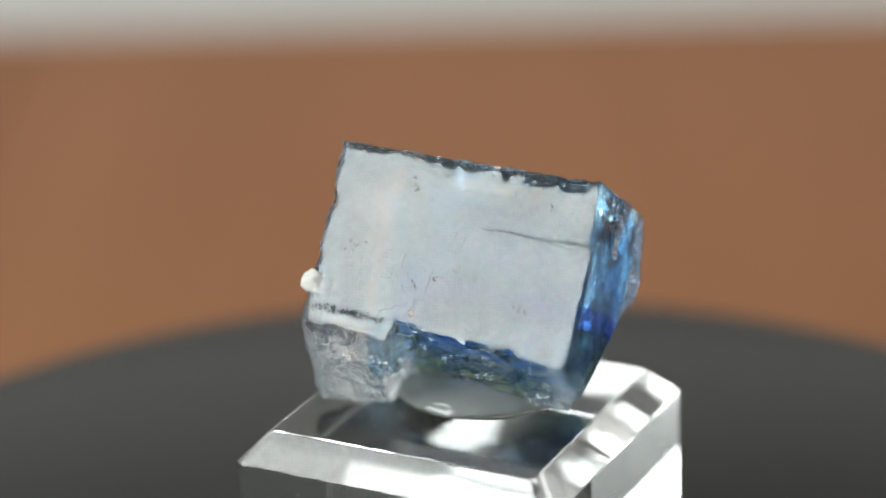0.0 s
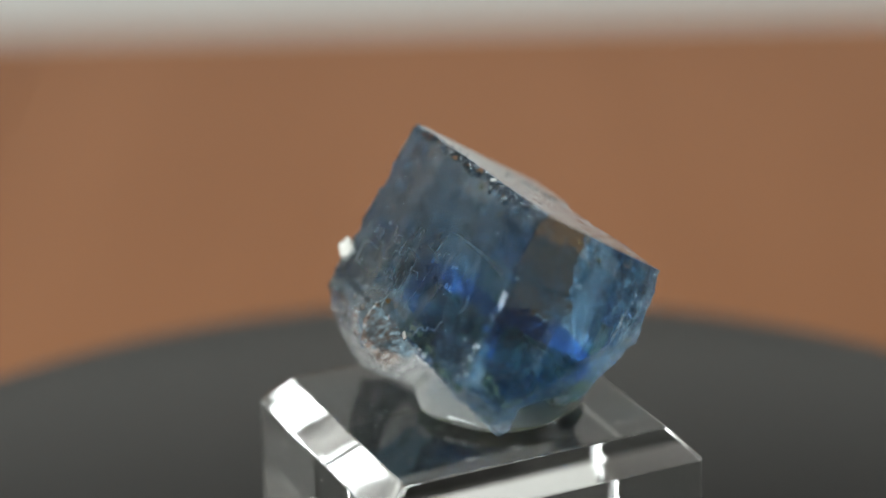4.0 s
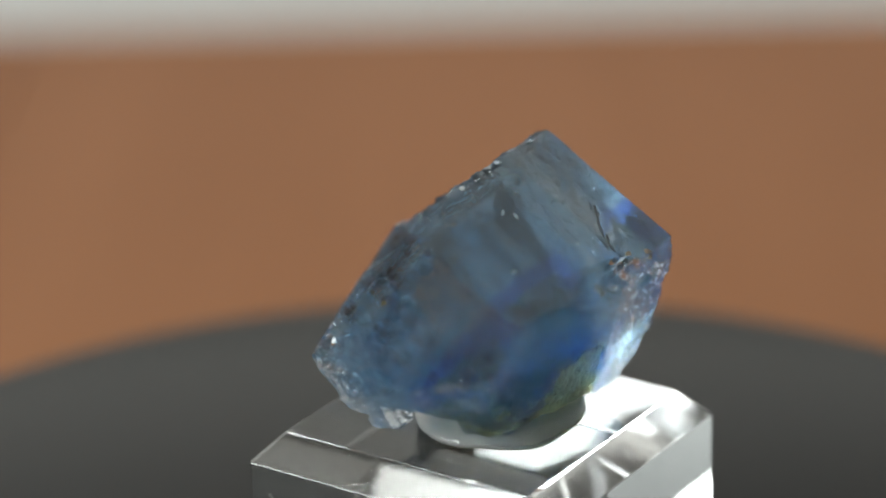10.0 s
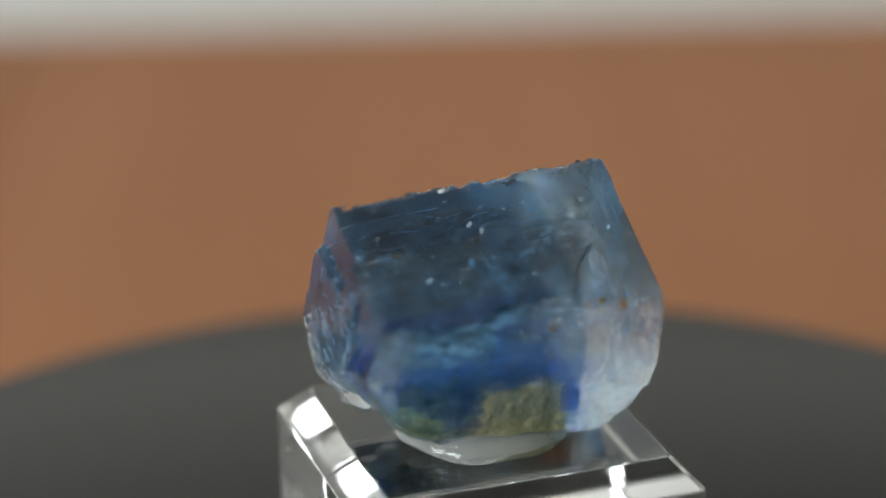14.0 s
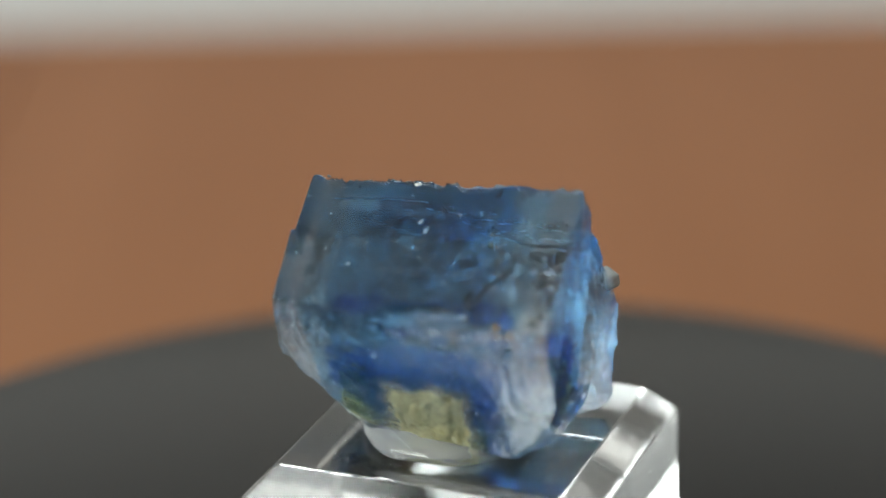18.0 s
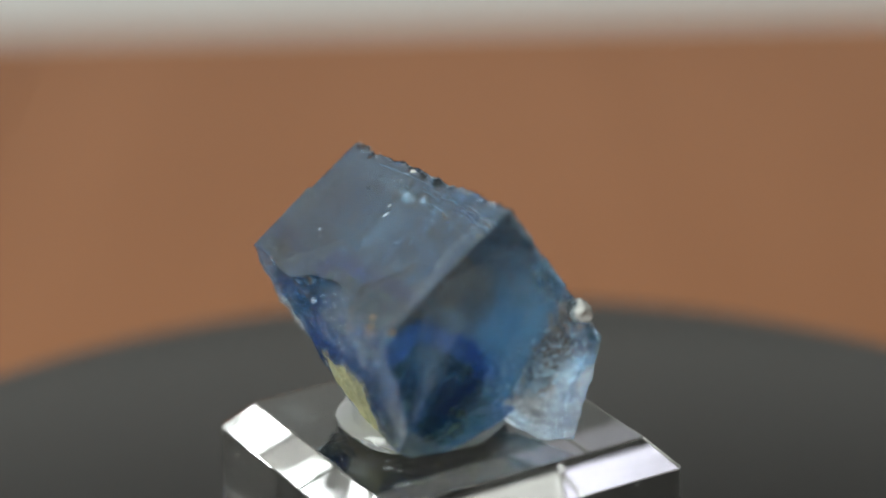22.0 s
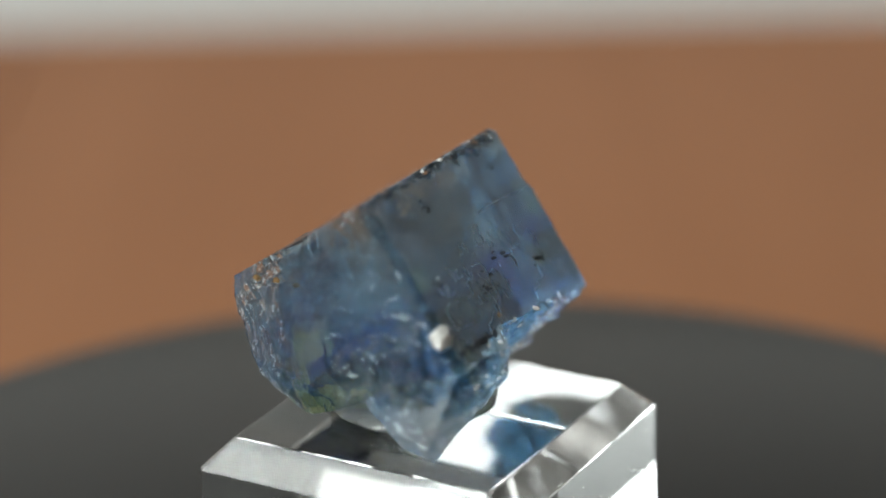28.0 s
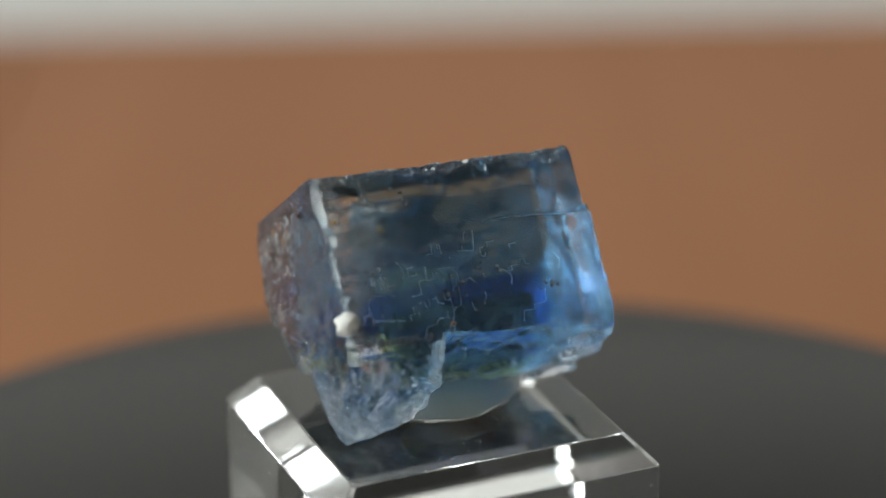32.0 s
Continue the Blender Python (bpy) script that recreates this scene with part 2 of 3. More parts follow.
# ---- the room, closed round the desk ----
def room():
    x0, x1, y0, y1, h, w = -1.05, 2.9, -2.4, 0.58, 2.5, 0.12
    floor = part("floor", box_bm(x0, x1, y0, y1, -0.1, 0.0), FLOORING)
    tagged(floor, "dark wooden floor under the desk", "floor", kind="structure")
    ceiling = part("ceiling", box_bm(x0, x1, y0, y1, h, h + 0.1), PAINT)
    tagged(ceiling, "plain grey painted ceiling", "ceiling", kind="structure")
    tagged(part("wall_north", box_bm(x0 - w, x1 + w, y1, y1 + w, -0.1, h + 0.1), WHITE_PAINT), "pale plain wall behind the desk", "wall", kind="structure")
    tagged(part("wall_south", box_bm(x0 - w, x1 + w, y0 - w, y0, -0.1, h + 0.1), PAINT), "grey plain wall facing the desk", "wall", kind="structure")
    tagged(part("wall_east", box_bm(x1, x1 + w, y0, y1, -0.1, h + 0.1), PAINT), "grey plain side wall", "wall", kind="structure")
    # the west wall is four pieces round the window
    wy0, wy1, wz0, wz1 = -1.30, -0.18, TOP + 0.07, TOP + 1.55
    west = box_bm(x0 - w, x0, y0, wy0, -0.1, h + 0.1)
    for b in ((wy1, y1, -0.1, h + 0.1), (wy0, wy1, -0.1, wz0), (wy0, wy1, wz1, h + 0.1)):
        other = box_bm(x0 - w, x0, *b)
        me = bpy.data.meshes.new("piece")
        other.to_mesh(me)
        other.free()
        west.from_mesh(me)
        bpy.data.meshes.remove(me)
    tagged(part("wall_west", west, PAINT), "grey side wall with a bright window", "wall", kind="structure")
    win = tagged(new("window_1"), "white framed window full of daylight", "window", kind="structure")
    t = 0.02
    for y, yy, z, zz in ((wy0, wy0 + t, wz0, wz1), (wy1 - t, wy1, wz0, wz1), (wy0 + t, wy1 - t, wz0, wz0 + t), (wy0 + t, wy1 - t, wz1 - t, wz1)):
        part("window_frame", box_bm(x0 - 0.08, x0 + 0.01, y, yy, z, zz, 0.002), FRAME_PAINT, win)


room()


def wall_lamp():
    """A boxy lit lamp high on the wall beside the window; it glows in the bevels of the clear block."""
    lamp_ob = tagged(new("wall_lamp"), "lit boxy white wall lamp beside the window", "lamp")
    part("backplate", box_bm(-1.05, -1.035, 0.03, 0.21, 2.06, 2.22, 0.003), FRAME_PAINT, lamp_ob)
    m, tree, bsdf = material("lamp_shade")
    bsdf.inputs["Base Color"].default_value = (0.9, 0.9, 0.92, 1)
    bsdf.inputs["Emission Color"].default_value = (0.80, 0.80, 1.0, 1)
    bsdf.inputs["Emission Strength"].default_value = 1.1
    part("shade", box_bm(-1.035, -0.95, 0.0, 0.24, 2.03, 2.25, 0.01), m, lamp_ob, "glowing white shade")


wall_lamp()


# ---- desk ----
def desk():
    top = tagged(new("desk"), "brown wooden desk under the turntable", "desk")
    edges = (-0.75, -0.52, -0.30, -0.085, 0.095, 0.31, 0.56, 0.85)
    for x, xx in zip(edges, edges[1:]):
        # planks right of the axis carry the painted falloff in their colour
        mat = WOOD_DIMMED if x > 0 else WOOD
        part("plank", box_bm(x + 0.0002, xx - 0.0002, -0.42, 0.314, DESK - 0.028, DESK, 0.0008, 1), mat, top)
    for y in (-0.37, 0.255):
        part("rail", box_bm(-0.70, 0.80, y - 0.02, y + 0.02, DESK - 0.09, DESK - 0.028), WOOD, top)
    for x in (-0.70, 0.80):
        for y in (-0.37, 0.255):
            part("leg", box_bm(x - 0.025, x + 0.025, y - 0.025, y + 0.025, 0, DESK - 0.0285, 0.002), WOOD, top)


desk()


# ---- turntable ----
def turntable():
    tt = tagged(new("turntable"), "round black rotating display turntable", "turntable")
    tt.matrix_basis = pose(0, 0, DESK)
    foot = lathe_bm([(0, 0), (0.066, 0), (0.068, 0.002), (0.068, 0.020), (0.066, 0.022), (0.030, 0.0225), (0.030, 0.026), (0, 0.026)])
    part("foot", foot, FOOT_MAT, tt, smooth=35)
    r = 0.0812
    disc = lathe_bm([(0, -0.0085), (r - 0.003, -0.0085), (r - 0.0008, -0.0075), (r, -0.006), (r, -0.002), (r - 0.0006, -0.0006), (r - 0.002, 0.0), (0, 0.0)], 160)
    platter = part("platter", disc, PLATTER_MAT, tt, "smooth black round platter", smooth=35)
    return platter


platter = turntable()


# ---- clear block ----
def block():
    """Square acrylic block with a wide chamfer round its top; its origin is on the turning axis at its foot."""
    bm = bmesh.new()
    half, inner, low, foot = 16.0 * MM, 13.4 * MM, -2.77 * MM, -21.25 * MM
    rows = [(half - 0.3 * MM, foot), (half, foot + 0.3 * MM), (half, low - 0.06 * MM), (half - 0.08 * MM, low + 0.06 * MM), (inner + 0.1 * MM, -0.08 * MM), (inner - 0.12 * MM, 0.0)]
    rings = []
    c = 0.5 * MM
    for r, z in rows:
        k = c if r > inner + 0.5 * MM else c * 0.8
        ring = []
        for sx, sy in ((1, 1), (-1, 1), (-1, -1), (1, -1)):
            a = (sx * r, sy * (r - k)), (sx * (r - k), sy * r)
            if sx * sy < 0:
                a = a[::-1]
            ring += [bm.verts.new((x, y, z)) for x, y in a]
        rings.append(ring)
    n = len(rings[0])
    for a, b in zip(rings, rings[1:]):
        for i in range(n):
            bm.faces.new((a[i], a[(i + 1) % n], b[(i + 1) % n], b[i]))
    bm.faces.new(rings[0][::-1])
    bm.faces.new(rings[-1])
    bmesh.ops.recalc_face_normals(bm, faces=bm.faces[:])
    bm.transform(Matrix.Translation((2.42 * MM, 1.16 * MM, 0)) @ pose(0, 0, 0, 0, 0, -3.04))
    ob = part("display_block", bm, ACRYLIC)
    return tagged(ob, "clear acrylic display block with a chamfered top on the turntable", "display stand")


base = block()


def dust(block_ob):
    """Specks of dust and lint on the block's top and chamfers."""
    rnd = random.Random(11)
    bm = bmesh.new()
    place = Matrix.Translation((2.42 * MM, 1.16 * MM, 0)) @ pose(0, 0, 0, 0, 0, -3.04)
    for k in range(70):
        x, y = rnd.uniform(-13, 13), rnd.uniform(-13, 13)
        r = rnd.uniform(0.02, 0.055)
        if k % 3:
            m = Matrix.Translation((x * MM, y * MM, r * 0.4 * MM))
        else:
            side = rnd.randrange(4)
            m = pose(0, 0, 0, 0, 0, 90 * side) @ Matrix.Translation(((16.0 + r * 0.4) * MM, x * MM, rnd.uniform(-9, -3) * MM))
        long = rnd.uniform(1, 1.6) if k % 9 else rnd.uniform(6, 11)
        m = place @ m @ Matrix.Rotation(rnd.uniform(0, 6.3), 4, (0, 0, 1)) @ Matrix.Diagonal((r * long * MM, r * MM, r * 0.7 * MM, 1))
        bmesh.ops.create_icosphere(bm, subdivisions=1, radius=1.0, matrix=m)
    part("dust", bm, DUST_MAT, block_ob, "pale specks of dust")["kind"] = "stuff"


dust(base)


# ---- putty ----
def putty():
    bm = bmesh.new()
    bmesh.ops.create_icosphere(bm, subdivisions=5, radius=1.0)
    for v in bm.verts:
        d = v.co.normalized()
        k = 1 + 0.08 * noise.noise(d * 1.7 + Vector((3, 1, 7))) + 0.02 * noise.noise(d * 5)
        p = Vector((d.x * 7.9 * k, d.y * 8.3 * k, d.z * 2.1 * k))
        p.z = max(p.z + 1.0, 0.03)
        v.co = (p + Vector((4.7, 0.3, 0))) * MM
    ob = part("adhesive_putty", bm, GEL, smooth=60)
    return tagged(ob, "clear glossy putty holding the crystal on the block", "adhesive")


gel = putty()


# ---- fluorite ----
# cleavage and fracture planes in millimetres: normal, distance, roughness
RIDGE = Vector((0.013, 0.999, 0.042))
CUTS = [
    (-0.835, -0.012, 0.55, 11.35), (0.55, -0.04, 0.834, 21.58), (0.842, -0.247, -0.479, 8.02), (-0.31, -0.14, -0.94, 0.2), (-0.001, 1, 0.031, 13.66),
    (0, -1, -0.01, 13.35), (0.141, 0.494, -0.858, 4.76), (0.997, -0.063, 0.032, 15.8), (-0.83, -0.001, -0.557, 2.26), (0.175, -0.821, -0.544, 7.28),
    (-0.069, 0.991, 0.119, 15.57), (0.586, -0.137, -0.798, 4.5), (-0.997, 0.066, 0.039, 8.1), (0.12, 0.942, -0.312, 11.72), (0.1, -0.994, 0.053, 15.09),
    (-0.051, -0.106, -0.993, -1.08), (-0.328, -0.934, -0.144, 13.08), (0.903, 0.318, -0.29, 15.12), (0.148, -0.425, -0.893, 2.04), (0.952, -0.092, -0.292, 10.21),
    (0.584, -0.482, -0.653, 6.79), (-0.628, -0.086, -0.773, 0.19), (0.209, 0.893, 0.398, 22), (-0.752, 0.601, -0.271, 10.1), (0.422, 0.566, -0.708, 8.63),
    (-0.35, -0.88, -0.32, 11), (0.516, 0.099, -0.851, 5.17),
]
# planes of the notches at the feet of both ends
NOTCHES = [
    [(0.417, -0.074, 0.906, 5.487), (-0.735, -0.093, 0.671, 0.594), (0.013, -1, -0.019, -6.175)],
    [(0, 0.42, 0.9, -0.3), (-1, 0, 0, 0.5), (1, 0, 0, 6.5)],
]
SCOOPS = [(np.array((17.0, 1.2, 15.2)), np.array((3.3, 6.2, 3.2))), (np.array((17.5, 8.5, 13.2)), np.array((2.6, 3.6, 1.7)))]
# how uneven the grown faces are; the others are fractures
GROWN = {0: 0.003, 1: 0.012, 4: 0.018, 5: 0.018, 10: 0.02, 13: 0.04, 14: 0.025, 16: 0.05, 22: 0.02}
# low plates on the bright face: from and to along the ridge, from and to below it, rise
PLATES = [
    (9.2, 11.3, 10.4, 13.3, 0.018), (2.5, 6.1, 11.9, 13.8, 0.013), (6.4, 9.0, 10.1, 14.3, 0.015), (11.6, 14.6, 9.5, 12.8, 0.013), (7.4, 10.5, 14.5, 16.0, 0.015),
    (15.6, 19.4, 12.6, 14.5, 0.015), (16.9, 20.3, 14.9, 16.8, 0.015), (3.0, 8.0, 7.4, 9.6, 0.007), (12.0, 15.0, 13.4, 15.2, 0.013)]
AXES = np.array([v.normalized() for v in (Vector(CUTS[0][:3]), Vector(CUTS[1][:3]), RIDGE)])
CELL = np.array((0.75, 0.95, 1.4))
LATTICE = np.random.RandomState(7).rand(64, 64, 64).astype(np.float32)


def lattice_noise(p, scale, seed):
    """Smooth noise of -1 to 1 at points p (n, 3)."""
    q = p * scale + np.array([seed * 7.3, seed * 3.1, seed * 5.7])
    i = np.floor(q).astype(int)
    f = q - i
    f = f * f * (3 - 2 * f)
    out = 0
    for dx in (0, 1):
        wx = f[:, 0] if dx else 1 - f[:, 0]
        for dy in (0, 1):
            wy = f[:, 1] if dy else 1 - f[:, 1]
            for dz in (0, 1):
                wz = f[:, 2] if dz else 1 - f[:, 2]
                out = out + wx * wy * wz * LATTICE[(i[:, 0] + dx) & 63, (i[:, 1] + dy) & 63, (i[:, 2] + dz) & 63]
    return out * 2 - 1


def broken(p):
    """Whether each place lies on a fracture rather than on a grown face."""
    best, which = np.full(len(p), -99.0), np.zeros(len(p), int)
    for k, (x, y, z, h) in enumerate(CUTS):
        n = np.array((x, y, z))
        e = (p @ n - h) / np.linalg.norm(n)
        which, best = np.where(e > best, k, which), np.maximum(best, e)
    chipped = (p @ np.array(RIDGE) > 11.0) & np.isin(which, (4, 13)) & (p[:, 0] < 7.0 + 2 * lattice_noise(p, 0.3, 1))
    return (best < -0.75) | ~np.isin(which, list(GROWN)) | chipped


def cleaved(p):
    """Places drawn towards a grid along the cube's axes, so that a fracture through them breaks in small square steps."""
    q = p @ AXES.T / CELL
    i = np.floor(q)
    q = (i + np.clip((q - i - 0.5) / 0.3 + 0.5, 0, 1)) * CELL
    return q @ np.linalg.inv(AXES).T


def crystal_field(p):
    """Distance in millimetres to the crystal's surface, negative inside."""
    bent = p + 0.5 * np.stack([lattice_noise(p, 0.45, k) for k in (21, 22, 23)], 1)
    share = np.clip(3 * lattice_noise(p, 0.3, 12) + 0.8, 0, 0.9)[:, None]
    stepped = p + share * (cleaved(bent) - bent)
    wide = lattice_noise(p, 0.22, 1)
    mid = lattice_noise(p, 0.7, 2)
    fine = lattice_noise(p, 2.0, 3)
    grit = np.abs(lattice_noise(p, 2.9, 6)) - 0.3
    streak = lattice_noise(p * np.array((1.0, 1.0, 0.25)), 1.6, 4)
    rough = 0.50 * wide + 0.28 * mid + 0.10 * fine + 0.16 * streak
    # broken faces drop in small sharp steps
    swell = 0.55 * wide + 0.32 * mid
    steps = (np.floor(7 * swell + 0.6 * streak) + 0.35 * np.floor(4 * fine + 3 * mid)) / 7
    rough = 0.45 * rough + 0.55 * steps + 0.05 * grit
    along = p @ np.array(RIDGE)
    below = 21.6 - p @ np.array(CUTS[1][:3])
    d = np.full(len(p), -99.0)
    for k, (x, y, z, h) in enumerate(CUTS):
        n = np.array((x, y, z))
        e = (p @ n - h) / np.linalg.norm(n)
        if k == 0:
            # a broad raised terrace on the lower half of the bright face, and low growth plates
            e = e - 0.03 * ((along < -2.8 + 0.25 * mid) & (below > 6.1 + 0.25 * mid))
            from_high = 13.4 - along
            for a0, a1, w0, w1, rise in PLATES:
                e = e - rise * ((from_high > a0 + 0.12 * fine) & (from_high < a1 + 0.12 * mid) & (below > w0 + 0.12 * mid) & (below < w1 + 0.12 * fine))
        if k == 5:
            # the end steps back beside the top corner of the bright face
            u = p @ np.array(CUTS[0][:3])
            e = e + 0.6 * ((below < 5.8 + 0.3 * mid) & (u > 4.5 + 0.5 * mid)) + 0.35 * ((u < 1.5 + 0.5 * mid) & (u > -1.5 + 0.3 * mid))
        if k in GROWN:
            e = e + GROWN[k] * (mid + fine)
            if k in (4, 13):
                # the chipped end is hackly away from its clear upper corner
                e = e + 0.4 * np.clip((8.5 - p[:, 0] + 1.5 * wide) / 3, 0, 1) * rough
        else:
            e = e + 0.55 * rough + 0.05 * grit
        d = np.maximum(d, e)
    # chipped edges of the bright face
    face = CUTS[0][3] - 0.1 - p @ np.array(CUTS[0][:3])
    chip = 0.40 + 0.85 * np.maximum(0, lattice_noise(p, 0.9, 5)) + 0.25 * fine + 0.18 * grit
    d = np.maximum(d, chip - (face + below) * 0.7071)
    for side, deep in ((along - 13.55, 0.45), (-12.9 - along, 0.5)):
        d = np.maximum(d, 0.12 + deep * np.maximum(0, mid) + 0.2 * deep * (fine + grit) + (side - face) * 0.7071)
    # the undercut below the bright face, over the putty
    n = np.array((-0.735, 0.138, -0.662))
    wedge = np.maximum(-2.3 - stepped @ n, (along - 5.5) * 0.8 + 0.6 * (p[:, 2] - 6) * 0.3)
    d = np.maximum(d, -wedge + 0.6 * rough)
    # notches at the feet of the ends, and scoops out of the upper edge at the back
    for planes in NOTCHES:
        d = np.maximum(d, -np.max([p @ np.array(r[:3]) - r[3] for r in planes], axis=0) + 0.3 * rough)
    for centre, radii in SCOOPS:
        d = np.maximum(d, (1 - np.linalg.norm((stepped - centre) / radii, axis=1)) * min(radii) + 0.35 * rough)
    return d


def contour(field, lo, hi, step):
    """A sharp-edged skin of the field: one vertex a cell, set by the crossings and their normals."""
    size = np.ceil((np.array(hi) - lo) / step).astype(int) + 1
    lo = np.array(lo, float)
    # a coarse look first, then closely where the surface is near
    wide = [np.arange(0, s + 4, 4) for s in size]
    idx = np.stack(np.meshgrid(*wide, indexing="ij"), -1).reshape(-1, 3)
    val = field(lo + idx * step).reshape([len(w) for w in wide])
    for ax in range(3):
        val = np.repeat(val, 4, axis=ax)
    val = np.roll(val, (-2, -2, -2), (0, 1, 2))[:size[0], :size[1], :size[2]].copy()
    near = np.argwhere(np.abs(val) < 1.7 + 3.5 * step)
    val[tuple(near.T)] = np.concatenate([field(lo + c * step) for c in np.array_split(near, 12)])
    inside = val < 0
    cells, points, normals, edges = [], [], [], []
    for ax in range(3):
        a = [slice(None)] * 3
        b = [slice(None)] * 3
        a[ax], b[ax] = slice(0, -1), slice(1, None)
        cross = np.argwhere(inside[tuple(a)] != inside[tuple(b)])
        va = val[tuple(cross.T)]
        nxt = cross.copy()
        nxt[:, ax] += 1
        vb = val[tuple(nxt.T)]
        p = lo + cross * step
        p[:, ax] += step * va / (va - vb)
        e = step * 0.1
        g = np.stack([field(p + e * u) - field(p - e * u) for u in np.eye(3)], 1)
        g /= np.linalg.norm(g, axis=1, keepdims=True) + 1e-9
        u, v = [(1, 2), (2, 0), (0, 1)][ax]
        around = []
        for du, dv in ((-1, -1), (0, -1), (0, 0), (-1, 0)):
            c = cross.copy()
            c[:, u] += du
            c[:, v] += dv
            around.append(c)
            cells.append(c)
            points.append(p)
            normals.append(g)
        edges.append((np.stack(around, 1), va < 0))
    cells, points, normals = np.concatenate(cells), np.concatenate(points), np.concatenate(normals)
    key = (cells[:, 0] * size[1] + cells[:, 1]) * size[2] + cells[:, 2]
    uniq, inv = np.unique(key, return_inverse=True)
    n = len(uniq)
    count = np.bincount(inv, minlength=n).astype(float)
    mass = np.stack([np.bincount(inv, points[:, k], n) for k in range(3)], 1) / count[:, None]
    rel = points - mass[inv]
    off = (normals * rel).sum(1)
    ata = np.zeros((n, 3, 3))
    atb = np.zeros((n, 3))
    for i in range(3):
        atb[:, i] = np.bincount(inv, normals[:, i] * off, n)
        for j in range(3):
            ata[:, i, j] = np.bincount(inv, normals[:, i] * normals[:, j], n)
    ata += np.eye(3) * 0.08
    x = np.linalg.solve(ata, atb[:, :, None])[:, :, 0]
    verts = mass + np.clip(x, -step, step)
    faces = []
    for around, flip in edges:
        k = (around[:, :, 0] * size[1] + around[:, :, 1]) * size[2] + around[:, :, 2]
        f = np.searchsorted(uniq, k)
        f[~flip] = f[~flip][:, ::-1]
        faces.append(f)
    return verts, np.concatenate(faces)


def skin(name, verts, faces, mat, sharp=30):
    me = bpy.data.meshes.new(name)
    me.vertices.add(len(verts))
    me.vertices.foreach_set("co", (verts * MM).astype(np.float32).ravel())
    me.loops.add(faces.size)
    me.loops.foreach_set("vertex_index", faces.astype(np.int32).ravel())
    me.polygons.add(len(faces))
    me.polygons.foreach_set("loop_start", np.arange(0, faces.size, 4, dtype=np.int32))
    me.update(calc_edges=True)
    me.validate()
    me.materials.append(mat)
    me.shade_smooth()
    me.set_sharp_from_angle(angle=radians(sharp))
    return new(name, me)


U1, U2, U3 = Vector(CUTS[0][:3]).normalized(), Vector(CUTS[1][:3]).normalized(), RIDGE.normalized()


def on_face(a, w, out=0.0):
    """A place on the bright face, in metres: a along the ridge from its high end, w down from the ridge, out from the face."""
    high = Vector((3.05, 12.39, 24.47))
    return (high - U3 * a - U2 * w + U1 * out) * MM


def settle(points, way):
    """Moves places in millimetres along a direction until they lie on the crystal's surface."""
    p, way = np.array(points, float), np.array(way)
    for _ in range(12):
        p = p - 0.8 * crystal_field(p)[:, None] * way
    return [Vector(q) for q in p]


def zone_field(u, c, a, depth):
    """A box along the cube's axes, kept inside the crystal."""
    def field(p):
        d = crystal_field(p) + depth
        n = 0.25 * lattice_noise(p, 0.5, 9)
        for axis, (lo, hi) in ((U1, u), (U2, c), (U3, a)):
            q = p @ np.array(axis)
            d = np.maximum(d, np.maximum(lo - q, q - hi) + n)
        return d
    return field


def grain(name, mat, at, size, parent, seed, label=""):
    bm = bmesh.new()
    bmesh.ops.create_icosphere(bm, subdivisions=3, radius=1.0)
    for v in bm.verts:
        d = v.co.normalized()
        k = 1 + 0.35 * noise.noise(d * 1.6 + Vector((seed, 0, 0))) + 0.10 * noise.noise(d * 4 + Vector((0, seed, 0)))
        v.co = at + Vector((d.x * size[0], d.y * size[1], d.z * size[2])) * k * MM
    return part(name, bm, mat, parent, label, smooth=50)


def veil(root, at, tilt, size, seed):
    """A wavy healed crack inside the crystal, trimmed to lie within it."""
    bm = bmesh.new()
    bmesh.ops.create_grid(bm, x_segments=40, y_segments=40, size=size)
    turn = pose(*at, *tilt)
    for v in bm.verts:
        v.co.z = 1.2 * noise.noise(v.co * 0.25 + Vector((seed * 5, 0, 0))) + 0.3 * noise.noise(v.co * 0.9)
        v.co = turn @ v.co
    inside = crystal_field(np.array([v.co for v in bm.verts])) + 0.5 + 0.8 * np.array([noise.noise(v.co * 0.4) for v in bm.verts])
    bmesh.ops.delete(bm, geom=[v for v, d in zip(bm.verts, inside) if d > 0], context="VERTS")
    bm.transform(Matrix.Scale(MM, 4))
    part("healed_crack", bm, VEIL, root, smooth=80)


